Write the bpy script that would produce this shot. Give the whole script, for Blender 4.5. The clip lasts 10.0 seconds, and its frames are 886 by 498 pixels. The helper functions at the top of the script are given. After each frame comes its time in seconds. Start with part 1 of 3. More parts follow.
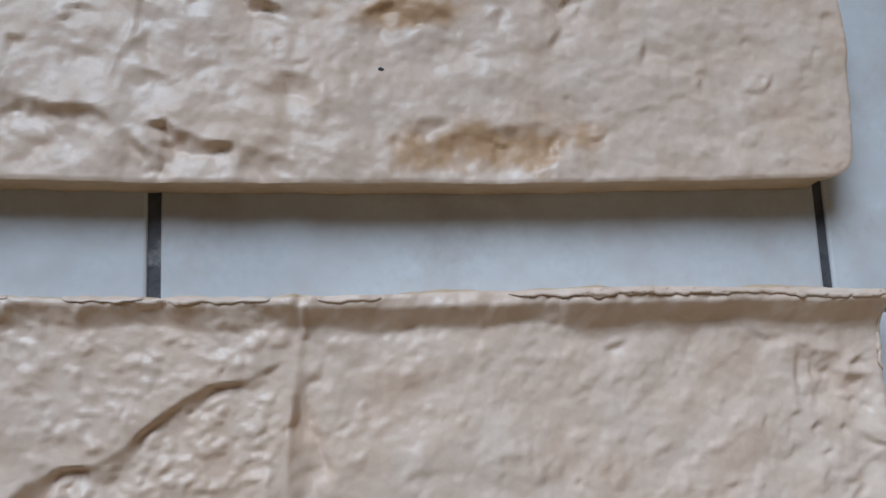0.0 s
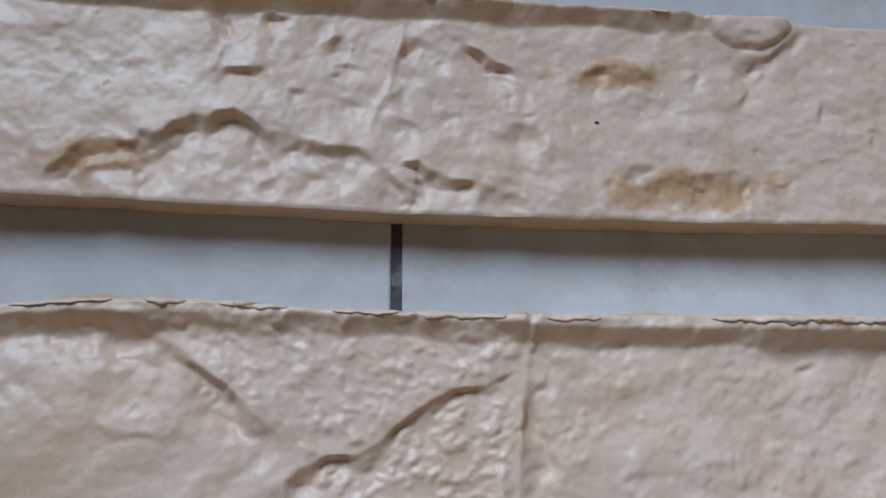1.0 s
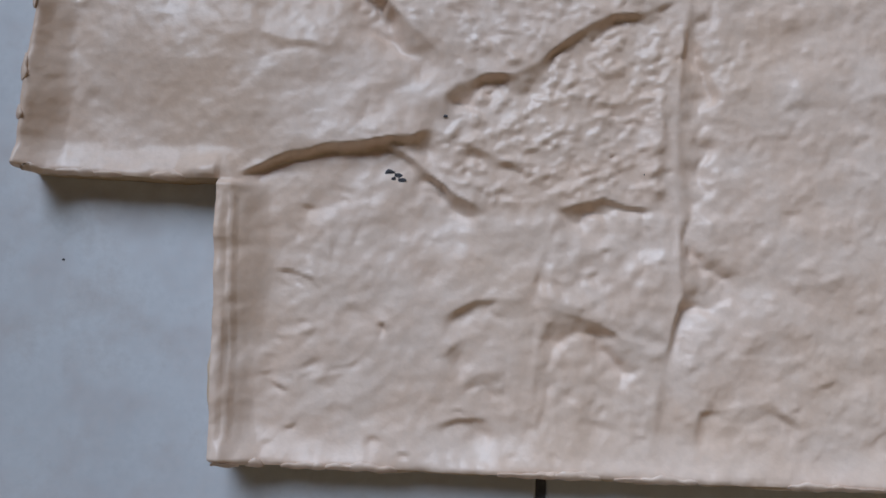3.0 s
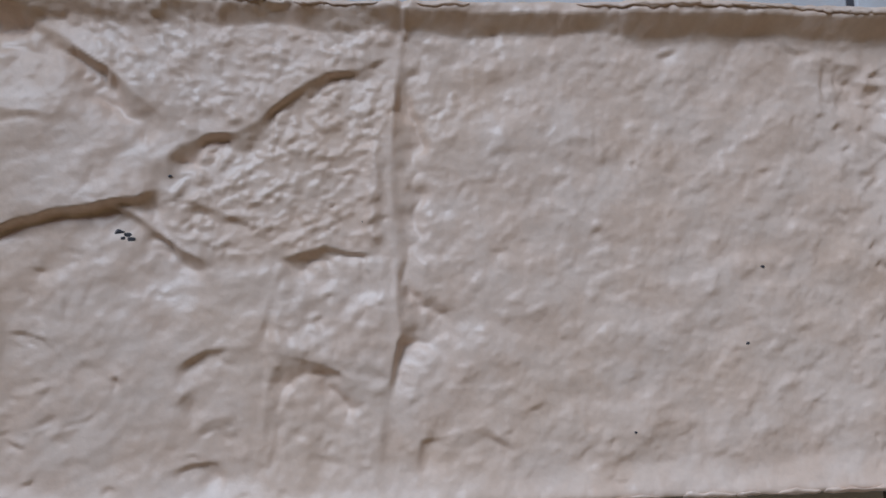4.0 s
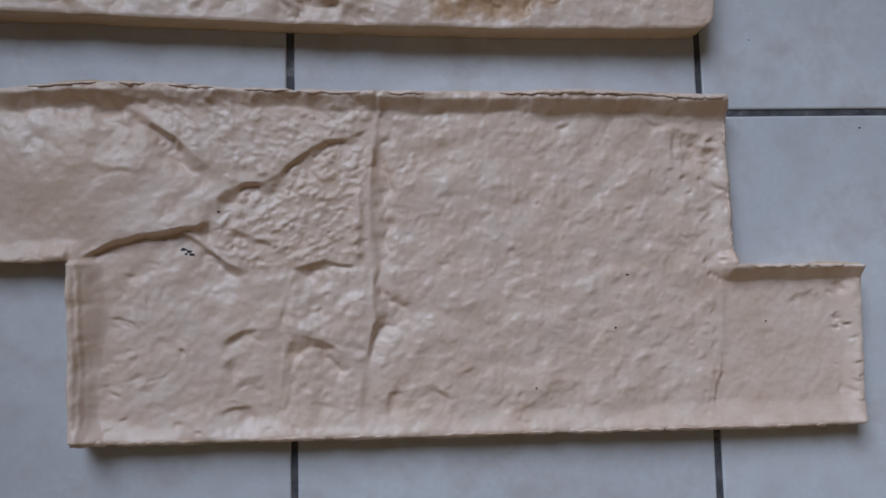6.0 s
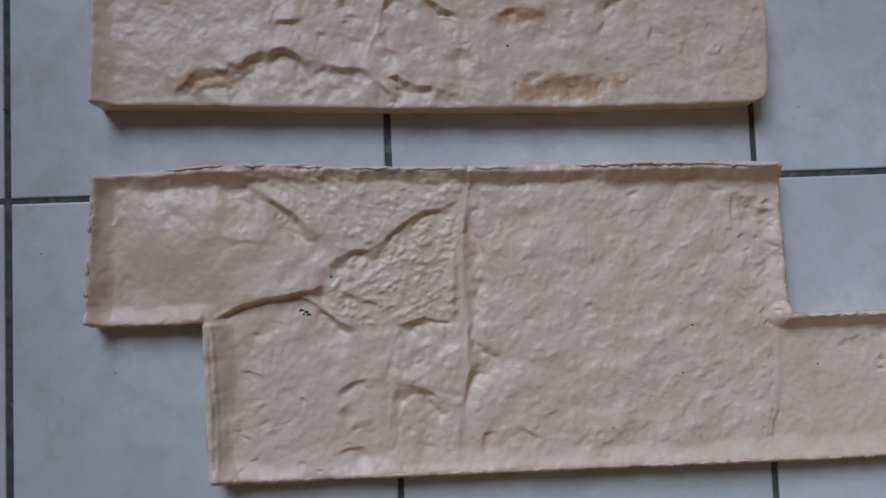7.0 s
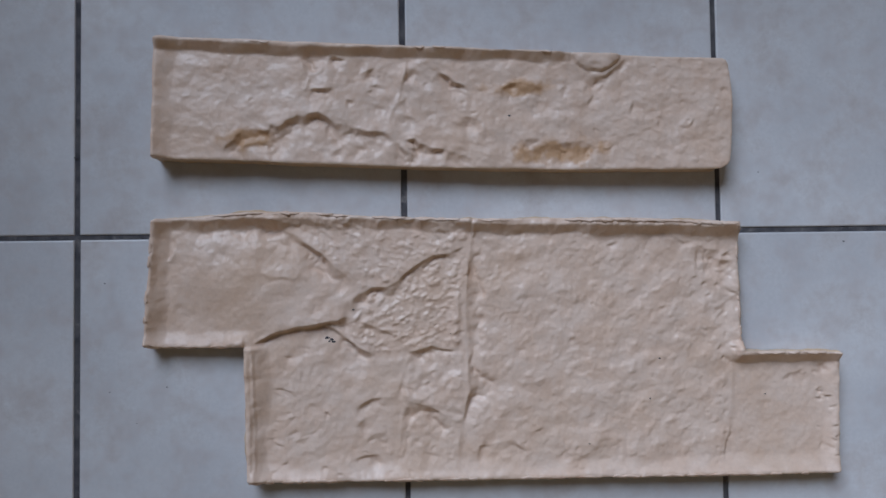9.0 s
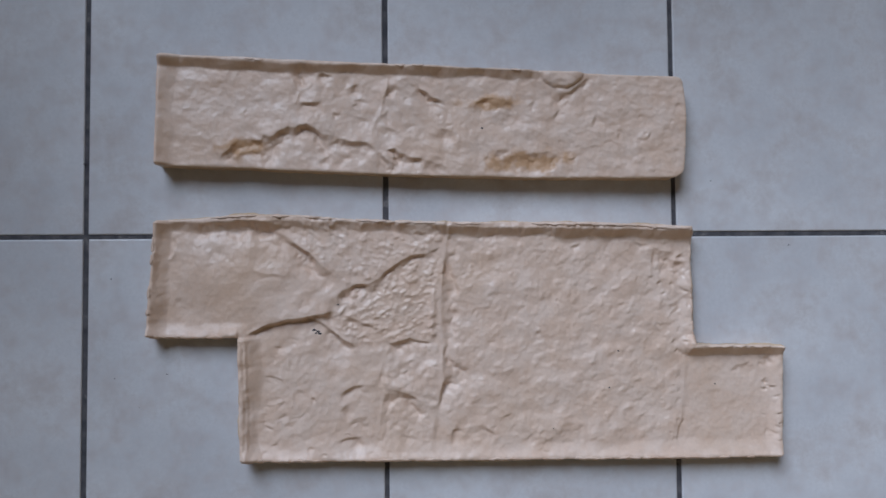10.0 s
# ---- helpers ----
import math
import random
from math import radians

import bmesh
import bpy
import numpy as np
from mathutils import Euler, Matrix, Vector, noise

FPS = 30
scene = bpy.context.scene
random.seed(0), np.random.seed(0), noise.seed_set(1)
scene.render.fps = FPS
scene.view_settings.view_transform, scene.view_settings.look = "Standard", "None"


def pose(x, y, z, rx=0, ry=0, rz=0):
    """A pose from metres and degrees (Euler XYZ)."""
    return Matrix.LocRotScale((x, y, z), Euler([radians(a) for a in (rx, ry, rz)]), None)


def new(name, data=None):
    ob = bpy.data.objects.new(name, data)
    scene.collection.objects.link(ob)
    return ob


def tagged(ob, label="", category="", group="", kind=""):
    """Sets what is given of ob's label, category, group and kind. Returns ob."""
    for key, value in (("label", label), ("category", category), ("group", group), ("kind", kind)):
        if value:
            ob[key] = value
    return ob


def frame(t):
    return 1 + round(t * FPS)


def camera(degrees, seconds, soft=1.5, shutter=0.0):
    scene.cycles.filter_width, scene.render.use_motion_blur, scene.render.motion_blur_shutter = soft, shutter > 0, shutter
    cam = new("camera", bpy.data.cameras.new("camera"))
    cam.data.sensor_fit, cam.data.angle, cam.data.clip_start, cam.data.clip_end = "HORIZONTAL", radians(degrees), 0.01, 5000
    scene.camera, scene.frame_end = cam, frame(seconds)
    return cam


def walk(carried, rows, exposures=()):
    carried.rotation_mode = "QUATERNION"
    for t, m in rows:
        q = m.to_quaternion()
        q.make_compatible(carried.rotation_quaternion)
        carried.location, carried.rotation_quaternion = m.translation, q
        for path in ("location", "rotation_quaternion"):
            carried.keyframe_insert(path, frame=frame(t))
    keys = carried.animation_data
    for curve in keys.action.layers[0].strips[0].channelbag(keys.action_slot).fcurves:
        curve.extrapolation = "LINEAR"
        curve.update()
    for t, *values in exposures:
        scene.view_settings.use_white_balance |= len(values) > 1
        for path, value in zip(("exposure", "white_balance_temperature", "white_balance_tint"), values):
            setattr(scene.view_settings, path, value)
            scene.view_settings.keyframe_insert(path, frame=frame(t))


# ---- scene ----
# ---------------- camera and walk ----------------
cam = camera(60.0, 10.0, soft=1.6)
# t, x, y, z, rx, ry, rz
PATH = [
    (0.00, 0.4291, -0.0162, 0.3675, 8.35, -5.87, -2.53),
    (0.20, 0.4143, 0.0097, 0.3843, 7.57, -5.56, -2.27),
    (0.50, 0.3962, 0.0257, 0.4018, 8.05, -5.21, -1.36),
    (0.80, 0.3631, -0.0147, 0.4051, 12.08, -4.50, -0.48),
    (1.00, 0.3307, -0.0428, 0.4089, 13.22, -3.75, -0.59),
    (1.20, 0.3061, -0.0627, 0.4094, 11.85, -1.80, 0.14),
    (1.50, 0.2662, -0.0837, 0.3971, 9.90, -1.11, 0.71),
    (1.80, 0.2474, -0.0970, 0.3876, 7.35, 0.23, 1.10),
    (2.00, 0.2405, -0.1101, 0.3814, 7.22, 0.58, 0.07),
    (2.20, 0.2421, -0.1270, 0.3768, 6.49, 0.81, 0.91),
    (3.30, 0.3080, -0.1773, 0.3923, 4.17, -0.63, 1.87),
    (3.50, 0.3288, -0.1706, 0.3964, 3.84, -1.09, 1.68),
    (3.80, 0.3621, -0.1602, 0.4067, 4.62, -3.04, -0.56),
    (4.00, 0.3894, -0.1526, 0.4170, 5.00, -4.25, -1.74),
    (4.20, 0.4131, -0.1530, 0.4301, 4.62, -5.48, -2.18),
    (4.50, 0.4282, -0.1684, 0.4612, 6.66, -5.19, -3.63),
    (4.80, 0.4350, -0.1705, 0.4918, 8.49, -4.47, -3.87),
    (5.00, 0.4335, -0.1733, 0.5086, 7.66, -4.73, -3.08),
    (5.20, 0.4357, -0.1727, 0.5299, 6.02, -5.14, -1.82),
    (5.50, 0.4281, -0.1630, 0.5627, 5.49, -4.70, -1.59),
    (5.80, 0.4202, -0.1584, 0.5888, 5.29, -4.22, -1.45),
    (6.00, 0.4062, -0.1557, 0.6029, 4.65, -4.12, -1.50),
    (6.20, 0.3898, -0.1459, 0.6204, 4.76, -1.93, -2.44),
    (7.30, 0.3449, -0.0889, 0.7007, 2.96, -3.07, -2.37),
    (7.50, 0.3453, -0.0860, 0.7135, 2.52, -3.73, -2.64),
    (7.80, 0.3424, -0.0778, 0.7325, 2.10, -3.34, -2.83),
    (8.00, 0.3374, -0.0745, 0.7440, 2.13, -2.92, -2.30),
    (8.20, 0.3350, -0.0721, 0.7528, 1.94, -3.49, -1.37),
    (8.50, 0.3303, -0.0598, 0.7654, 2.12, -3.48, -0.41),
    (8.80, 0.3338, -0.0466, 0.7840, 2.89, -3.32, -0.31),
    (9.00, 0.3328, -0.0481, 0.7973, 2.33, -2.83, -0.85),
    (9.20, 0.3317, -0.0487, 0.8006, 1.60, -3.33, -1.78),
    (9.50, 0.3490, -0.0518, 0.8234, 2.34, -2.96, -1.12),
    (9.80, 0.3457, -0.0528, 0.8504, 2.94, -3.34, -0.59),
    (10.00, 0.3524, -0.0539, 0.8716, 2.53, -2.96, -0.49),
]
EXPOSURES = [(t, e, k, tint) for t, e, k, tint in (
    (0.0, -0.28, 5250, 5), (1.0, -0.34, 5250, 6), (1.5, -0.38, 5250, 9), (2.2, -0.38, 5250, 9), (3.5, -0.52, 5220, 9),
    (4.2, -0.64, 5230, 10), (5.0, -0.76, 5280, 11), (6.2, -0.78, 5300, 11), (8.0, -0.74, 5330, 12), (9.0, -0.64, 5350, 12), (10.0, -0.54, 5380, 12))]
walk(cam, [(t, pose(*p)) for t, *p in PATH], EXPOSURES)

# ---------------- world and light ----------------
# Tiled terrace under bright overcast sky; unseen ochre walls added to shape the light.
TERRACE_W, TERRACE_E, TERRACE_S, TERRACE_N, BOUNCE_H, WEST_BLOCK_H, NORTH_BLOCK_H = -0.666, 1.998, -1.332, 0.999, 2.9, 1.15, 0.65
SUN_TURN, SUN_HEIGHT = 27.0, 40.0  # degrees from north towards west, and above the horizon

world = bpy.data.worlds.new("sky")
scene.world = world
world.use_nodes = True
sky = world.node_tree.nodes.new("ShaderNodeTexSky")
sky.sky_type, sky.sun_disc = "NISHITA", False
sky.sun_elevation, sky.sun_rotation = radians(SUN_HEIGHT), radians(-SUN_TURN)
sky.dust_density = 4.0
world.node_tree.links.new(sky.outputs[0], world.node_tree.nodes["Background"].inputs[0])
world.node_tree.nodes["Background"].inputs[1].default_value = 0.010

sun_data = bpy.data.lights.new("sun", "SUN")
sun_data.energy, sun_data.angle, sun_data.color = 3.6, radians(38), (0.955, 0.98, 1.0)
sun = new("sun", sun_data)
sun.matrix_world = pose(0, 0, 4, 0, 0, SUN_TURN) @ pose(0, 0, 0, SUN_HEIGHT - 90, 0, 0)


# ---------------- materials ----------------
class Nodes:
    """A node material under construction."""

    def __init__(self, name):
        self.mat = bpy.data.materials.new(name)
        self.mat.use_nodes = True
        self.tree = self.mat.node_tree
        self.bsdf = self.tree.nodes["Principled BSDF"]

    def add(self, kind, **values):
        node = self.tree.nodes.new("ShaderNode" + kind)
        for key, value in values.items():
            node.inputs[key.replace("_", " ")].default_value = value
        return node

    def link(self, a, b):
        self.tree.links.new(a, b)

    def noise(self, coords, scale, detail=4.0, rough=0.55):
        node = self.add("TexNoise", Scale=scale, Detail=detail, Roughness=rough)
        self.link(coords, node.inputs["Vector"])
        return node.outputs["Fac"]

    def ramp(self, fac, stops):
        node = self.tree.nodes.new("ShaderNodeValToRGB")
        while len(node.color_ramp.elements) < len(stops):
            node.color_ramp.elements.new(0.5)
        for e, (p, c) in zip(node.color_ramp.elements, stops):
            e.position, e.color = p, (*c, 1)
        self.link(fac, node.inputs[0])
        return node.outputs[0]

    def mix(self, fac, a, b, blend="MIX"):
        node = self.tree.nodes.new("ShaderNodeMix")
        node.data_type, node.blend_type = "RGBA", blend
        for socket, value in ((node.inputs[0], fac), (node.inputs[6], a), (node.inputs[7], b)):
            if isinstance(value, bpy.types.NodeSocket):
                self.link(value, socket)
            else:
                socket.default_value = value if isinstance(value, float) else (*value, 1)
        return node.outputs[2]

    def bump(self, height, strength, distance):
        node = self.add("Bump", Strength=strength, Distance=distance)
        self.link(height, node.inputs["Height"])
        if self.bsdf.inputs["Normal"].is_linked:
            self.link(self.bsdf.inputs["Normal"].links[0].from_socket, node.inputs["Normal"])
        self.link(node.outputs[0], self.bsdf.inputs["Normal"])

    def coords(self):
        return self.tree.nodes.new("ShaderNodeTexCoord").outputs["Object"]


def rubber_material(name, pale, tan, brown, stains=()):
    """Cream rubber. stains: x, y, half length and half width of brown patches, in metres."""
    n = Nodes(name)
    c = n.coords()
    broad, mid, fine = n.noise(c, 8, 3), n.noise(c, 38, 4, 0.55), n.noise(c, 300, 2)
    col = n.mix(n.ramp(mid, [(0.38, (0, 0, 0)), (0.62, (1, 1, 1))]), pale, tan)
    col = n.mix(n.ramp(broad, [(0.50, (0, 0, 0)), (0.75, (0.5, 0.5, 0.5))]), col, brown)
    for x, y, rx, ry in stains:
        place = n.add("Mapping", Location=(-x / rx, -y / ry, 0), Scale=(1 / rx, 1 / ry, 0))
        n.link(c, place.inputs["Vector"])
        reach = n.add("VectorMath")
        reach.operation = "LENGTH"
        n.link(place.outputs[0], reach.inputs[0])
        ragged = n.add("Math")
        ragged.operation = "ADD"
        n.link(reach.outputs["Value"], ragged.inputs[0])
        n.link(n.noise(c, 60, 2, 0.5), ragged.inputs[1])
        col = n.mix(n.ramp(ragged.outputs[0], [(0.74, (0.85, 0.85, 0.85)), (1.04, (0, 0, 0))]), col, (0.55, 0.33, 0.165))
    flecks = n.ramp(fine, [(0.3, (0.96, 0.96, 0.96)), (0.7, (1.02, 1.02, 1.02))])
    n.link(n.mix(1.0, col, flecks, "MULTIPLY"), n.bsdf.inputs["Base Color"])
    n.link(n.ramp(mid, [(0.3, (0.34, 0.34, 0.34)), (0.7, (0.52, 0.52, 0.52))]), n.bsdf.inputs["Roughness"])
    n.bsdf.inputs["Specular IOR Level"].default_value = 0.45
    n.bump(n.noise(c, 130, 3, 0.5), 0.25, 0.002)
    return n.mat


PALE, TAN, BROWN = (0.80, 0.635, 0.515), (0.75, 0.565, 0.435), (0.67, 0.465, 0.31)
RUBBER = rubber_material("cream_rubber", PALE, TAN, BROWN)
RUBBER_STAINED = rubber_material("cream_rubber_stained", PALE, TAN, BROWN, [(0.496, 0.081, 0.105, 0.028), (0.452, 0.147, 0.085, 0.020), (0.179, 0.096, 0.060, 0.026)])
# Darker, browner copy of the cream rubber, used on the standing sides.
RUBBER_DARKER = rubber_material("cream_rubber_darker", (0.68, 0.52, 0.36), (0.62, 0.46, 0.30), (0.54, 0.38, 0.22))


def tile_material():
    n = Nodes("pale_grey_glazed_tile")
    c = n.coords()
    info = n.tree.nodes.new("ShaderNodeObjectInfo")
    shift = n.add("VectorMath")
    shift.operation = "MULTIPLY_ADD"
    shift.inputs[1].default_value = (1, 1, 1)
    n.link(c, shift.inputs[0])
    spread = n.add("CombineXYZ")
    times = n.add("Math")
    times.operation = "MULTIPLY"
    times.inputs[1].default_value = 40.0
    n.link(info.outputs["Random"], times.inputs[0])
    n.link(times.outputs[0], spread.inputs[0])
    n.link(times.outputs[0], spread.inputs[1])
    n.link(spread.outputs[0], shift.inputs[2])
    v = shift.outputs[0]
    broad, mid, fine = n.noise(v, 7, 3, 0.6), n.noise(v, 30, 5, 0.65), n.noise(v, 240, 3)
    col = n.mix(n.ramp(broad, [(0.35, (0, 0, 0)), (0.65, (1, 1, 1))]), (0.61, 0.615, 0.635), (0.73, 0.735, 0.75))
    col = n.mix(n.ramp(mid, [(0.46, (0, 0, 0)), (0.74, (0.7, 0.7, 0.7))]), col, (0.55, 0.50, 0.49))
    smudge = n.noise(v, 14, 6, 0.7)
    col = n.mix(n.ramp(smudge, [(0.50, (0, 0, 0)), (0.72, (0.65, 0.65, 0.65))]), col, (0.50, 0.445, 0.42))
    each = n.ramp(info.outputs["Random"], [(0.0, (0.94, 0.94, 0.94)), (1.0, (1.03, 1.03, 1.03))])
    col = n.mix(1.0, col, each, "MULTIPLY")
    n.link(n.mix(1.0, col, n.ramp(fine, [(0.3, (0.95, 0.95, 0.95)), (0.7, (1.03, 1.03, 1.03))]), "MULTIPLY"), n.bsdf.inputs["Base Color"])
    n.link(n.ramp(mid, [(0.3, (0.30, 0.30, 0.30)), (0.7, (0.48, 0.48, 0.48))]), n.bsdf.inputs["Roughness"])
    n.bump(mid, 0.12, 0.002)
    return n.mat


def plain_material(name, a, b, scale, rough, bump=0.2, metal=0.0):
    n = Nodes(name)
    c = n.coords()
    f = n.noise(c, scale, 5, 0.6)
    n.link(n.mix(n.ramp(f, [(0.35, (0, 0, 0)), (0.65, (1, 1, 1))]), a, b), n.bsdf.inputs["Base Color"])
    n.bsdf.inputs["Roughness"].default_value = rough
    n.bsdf.inputs["Metallic"].default_value = metal
    n.bump(n.noise(c, scale * 3, 4), bump, 0.002)
    return n.mat


TILE = tile_material()


def grout_material():
    """Dark grout with pale crumbs of mortar left in places."""
    n = Nodes("dark_grey_grout")
    c = n.coords()
    col = n.mix(n.ramp(n.noise(c, 70, 4), [(0.35, (0, 0, 0)), (0.65, (1, 1, 1))]), (0.055, 0.055, 0.065), (0.12, 0.115, 0.12))
    pale = n.ramp(n.noise(c, 38, 5, 0.7), [(0.57, (0, 0, 0)), (0.68, (0.8, 0.8, 0.8))])
    n.link(n.mix(pale, col, (0.30, 0.28, 0.27)), n.bsdf.inputs["Base Color"])
    n.bsdf.inputs["Roughness"].default_value = 0.9
    n.bump(n.noise(c, 300, 4), 0.6, 0.002)
    return n.mat


GROUT = grout_material()
# Ochre picked so that bounce from the unseen walls warms the shaded faces.
BOUNCE_OCHRE = plain_material("ochre_bounce_wall", (0.27, 0.185, 0.08), (0.32, 0.225, 0.105), 6, 0.85)
CONCRETE = plain_material("grey_concrete", (0.28, 0.28, 0.27), (0.36, 0.35, 0.34), 3, 0.9)
SPECK = plain_material("dirt_and_hole_dark", (0.03, 0.03, 0.035), (0.08, 0.075, 0.08), 400, 0.8)


# ---------------- mesh helpers ----------------
def part(name, bm, material, parent=None, label=""):
    me = bpy.data.meshes.new(name)
    bm.to_mesh(me)
    bm.free()
    me.materials.append(material)
    ob = new(name, me)
    ob.parent = parent
    return tagged(ob, label)


def box(bm, lo, hi):
    made = bmesh.ops.create_cube(bm, size=1.0)["verts"]
    for v in made:
        v.co = Vector([lo[i] + (v.co[i] + 0.5) * (hi[i] - lo[i]) for i in range(3)])


def smooth(a, b, x):
    u = np.clip((x - a) / (b - a), 0, 1)
    return u * u * (3 - 2 * u)


def hashed(ix, iy, seed):
    h = (ix.astype(np.int64) * 374761393 + iy.astype(np.int64) * 668265263 + seed * 974634777) & 0x7FFFFFFF
    h = ((h ^ (h >> 13)) * 1274126177) & 0x7FFFFFFF
    return ((h ^ (h >> 16)) & 0xFFFF) / 65535.0


def grain(x, y, size, seed):
    """Smooth noise from -1 to 1 with lumps of about that size."""
    x, y = x / size, y / size
    ix, iy = np.floor(x), np.floor(y)
    fx, fy = x - ix, y - iy
    out = 0.0
    for dx in (0, 1):
        for dy in (0, 1):
            turn = hashed(ix + dx, iy + dy, seed) * 2 * np.pi
            wx = smooth(0, 1, fx if dx else 1 - fx)
            wy = smooth(0, 1, fy if dy else 1 - fy)
            out = out + wx * wy * (np.cos(turn) * (fx - dx) + np.sin(turn) * (fy - dy))
    return 1.5 * out


def layers(x, y, size, seed, count=3, fall=0.5):
    return sum(fall**k * grain(x, y, size / 2**k, seed + 7 * k) for k in range(count))


def to_line(x, y, line):
    """Distance to a polyline, the side (1 on its left) and the share of its length."""
    best = np.full(x.shape, 1e9)
    side, along = np.ones(x.shape), np.zeros(x.shape)
    lens = [math.dist(a, b) for a, b in zip(line, line[1:])]
    done = 0.0
    for (ax, ay), (bx, by), ln in zip(line, line[1:], lens):
        ux, uy = (bx - ax) / ln, (by - ay) / ln
        s = np.clip((x - ax) * ux + (y - ay) * uy, 0, ln)
        d = np.hypot(x - ax - s * ux, y - ay - s * uy)
        near = d < best
        best = np.where(near, d, best)
        side = np.where(near, np.where(ux * (y - ay) - uy * (x - ax) > 0, 1.0, -1.0), side)
        along = np.where(near, (done + s) / sum(lens), along)
        done += ln
    return best, side, along


def inside(x, y, poly):
    hit = np.zeros(x.shape, bool)
    for (ax, ay), (bx, by) in zip(poly, poly[1:] + poly[:1]):
        if ay != by:
            hit ^= ((ay > y) != (by > y)) & (x < (bx - ax) * (y - ay) / (by - ay) + ax)
    return hit


class Relief:
    """A moulded face: points in the plane, in millimetres, and their heights."""

    def __init__(self, x, y, base, jag):
        self.x, self.y, self.h = x, y, np.full(x.shape, float(base))
        self.wx = x + jag * layers(x, y, 14, 91)
        self.wy = y + jag * layers(x, y, 14, 92)

    def near(self, line, reach):
        xs, ys = [p[0] for p in line], [p[1] for p in line]
        return np.nonzero((self.x > min(xs) - reach) & (self.x < max(xs) + reach) & (self.y > min(ys) - reach) & (self.y < max(ys) + reach))[0]

    def fault(self, line, up, down, lu, ld, face=3.0, taper=0.15, clean=False):
        """A broken edge: the left side of the line stands up to a sharp lip, from which a face of uneven width falls to the right."""
        k = self.near(line, 4.0 * max(lu, ld))
        x, y = self.wx[k], self.wy[k]
        if clean:
            x, y = (x + self.x[k]) / 2, (y + self.y[k]) / 2
        d, side, along = to_line(x, y, line)
        taper = max(taper, min(0.45, 11 / sum(math.dist(a, b) for a, b in zip(line, line[1:]))))
        w = smooth(-0.001, taper, along) * smooth(-0.001, taper, 1 - along)
        w = w * np.clip(1.05 + 1.3 * grain(x, y, 34, 79), 0.65, 1.5)
        s = d * side
        if clean:
            wide = face * np.clip(1.3 + 2.6 * grain(x, y, 24, 77) + 1.0 * grain(x, y, 8, 78), 0.4, 2.8)
        else:
            wide = face * np.clip(1.2 + 1.7 * grain(x, y, 20, 77) + 0.7 * grain(x, y, 6, 78), 0.55, 2.1)
        fall = np.clip(-s / wide, 0, 1)
        fall = 1 - (1 - fall) ** 1.8
        rise = up * np.exp(-((np.maximum(s, 0) / lu) ** 1.2))
        low = (up + down) * fall * np.exp(-np.maximum(-s - wide, 0) / ld)
        self.h[k] += w * np.where(s > 0, rise, up * np.exp(-np.maximum(-s - wide, 0) / ld) - low)

    def ridge(self, line, tall, wide, taper=0.15):
        k = self.near(line, 3 * wide)
        d, _, along = to_line(self.x[k], self.y[k], line)
        self.h[k] += tall * np.exp(-((d / wide) ** 2)) * smooth(-0.001, taper, along) * smooth(-0.001, taper, 1 - along)

    def dome(self, cx, cy, rx, ry, tall, turn=0.0):
        c, s = math.cos(radians(turn)), math.sin(radians(turn))
        u, v = ((self.x - cx) * c + (self.y - cy) * s) / rx, (-(self.x - cx) * s + (self.y - cy) * c) / ry
        self.h += tall * np.maximum(0, 1 - u * u - v * v)

    def knob(self, cx, cy, rx, ry, tall):
        """A rounded lump with steep flanks."""
        q = ((self.wx - cx) / rx) ** 2 + ((self.wy - cy) / ry) ** 2
        self.h += tall * np.sqrt(np.maximum(0, 1 - q * q))

    def rim(self, line, tall, lip, slope, curve=1.5):
        """A raised lip along an outer edge, with a slope down to the face."""
        d, _, along = to_line(self.x, self.y, line)
        wide = 1 + 0.35 * grain(self.x, self.y, 35, 33)
        ends = smooth(-0.02, 0.02, along) * smooth(-0.02, 0.02, 1 - along)
        tall = tall * (1 + 0.12 * layers(self.x, self.y, 16, 35, 2))
        self.h += tall * ends * (1 - np.clip((d - lip * wide) / (slope * wide), 0, 1)) ** curve

    def flakes(self, poly, count, length, turn, spread, down, seed):
        """Small chipped edges strewn over a region."""
        rnd = random.Random(seed)
        xs, ys = [p[0] for p in poly], [p[1] for p in poly]
        while count:
            cx, cy = rnd.uniform(min(xs), max(xs)), rnd.uniform(min(ys), max(ys))
            if not inside(np.array([cx]), np.array([cy]), poly)[0]:
                continue
            count -= 1
            a = radians(turn + rnd.uniform(-spread, spread))
            ln = rnd.uniform(0.5, 1.2) * length
            bend = rnd.uniform(-0.2, 0.2) * ln
            dx, dy = math.cos(a) * ln / 2, math.sin(a) * ln / 2
            line = [(cx - dx, cy - dy), (cx - dy * bend / ln, cy + dx * bend / ln), (cx + dx, cy + dy)]
            self.fault(line, rnd.uniform(0.1, 0.4) * down, rnd.uniform(0.4, 1) * down, 3.0, rnd.uniform(0.2, 0.5) * ln, rnd.uniform(0.8, 2.4), 0.4)


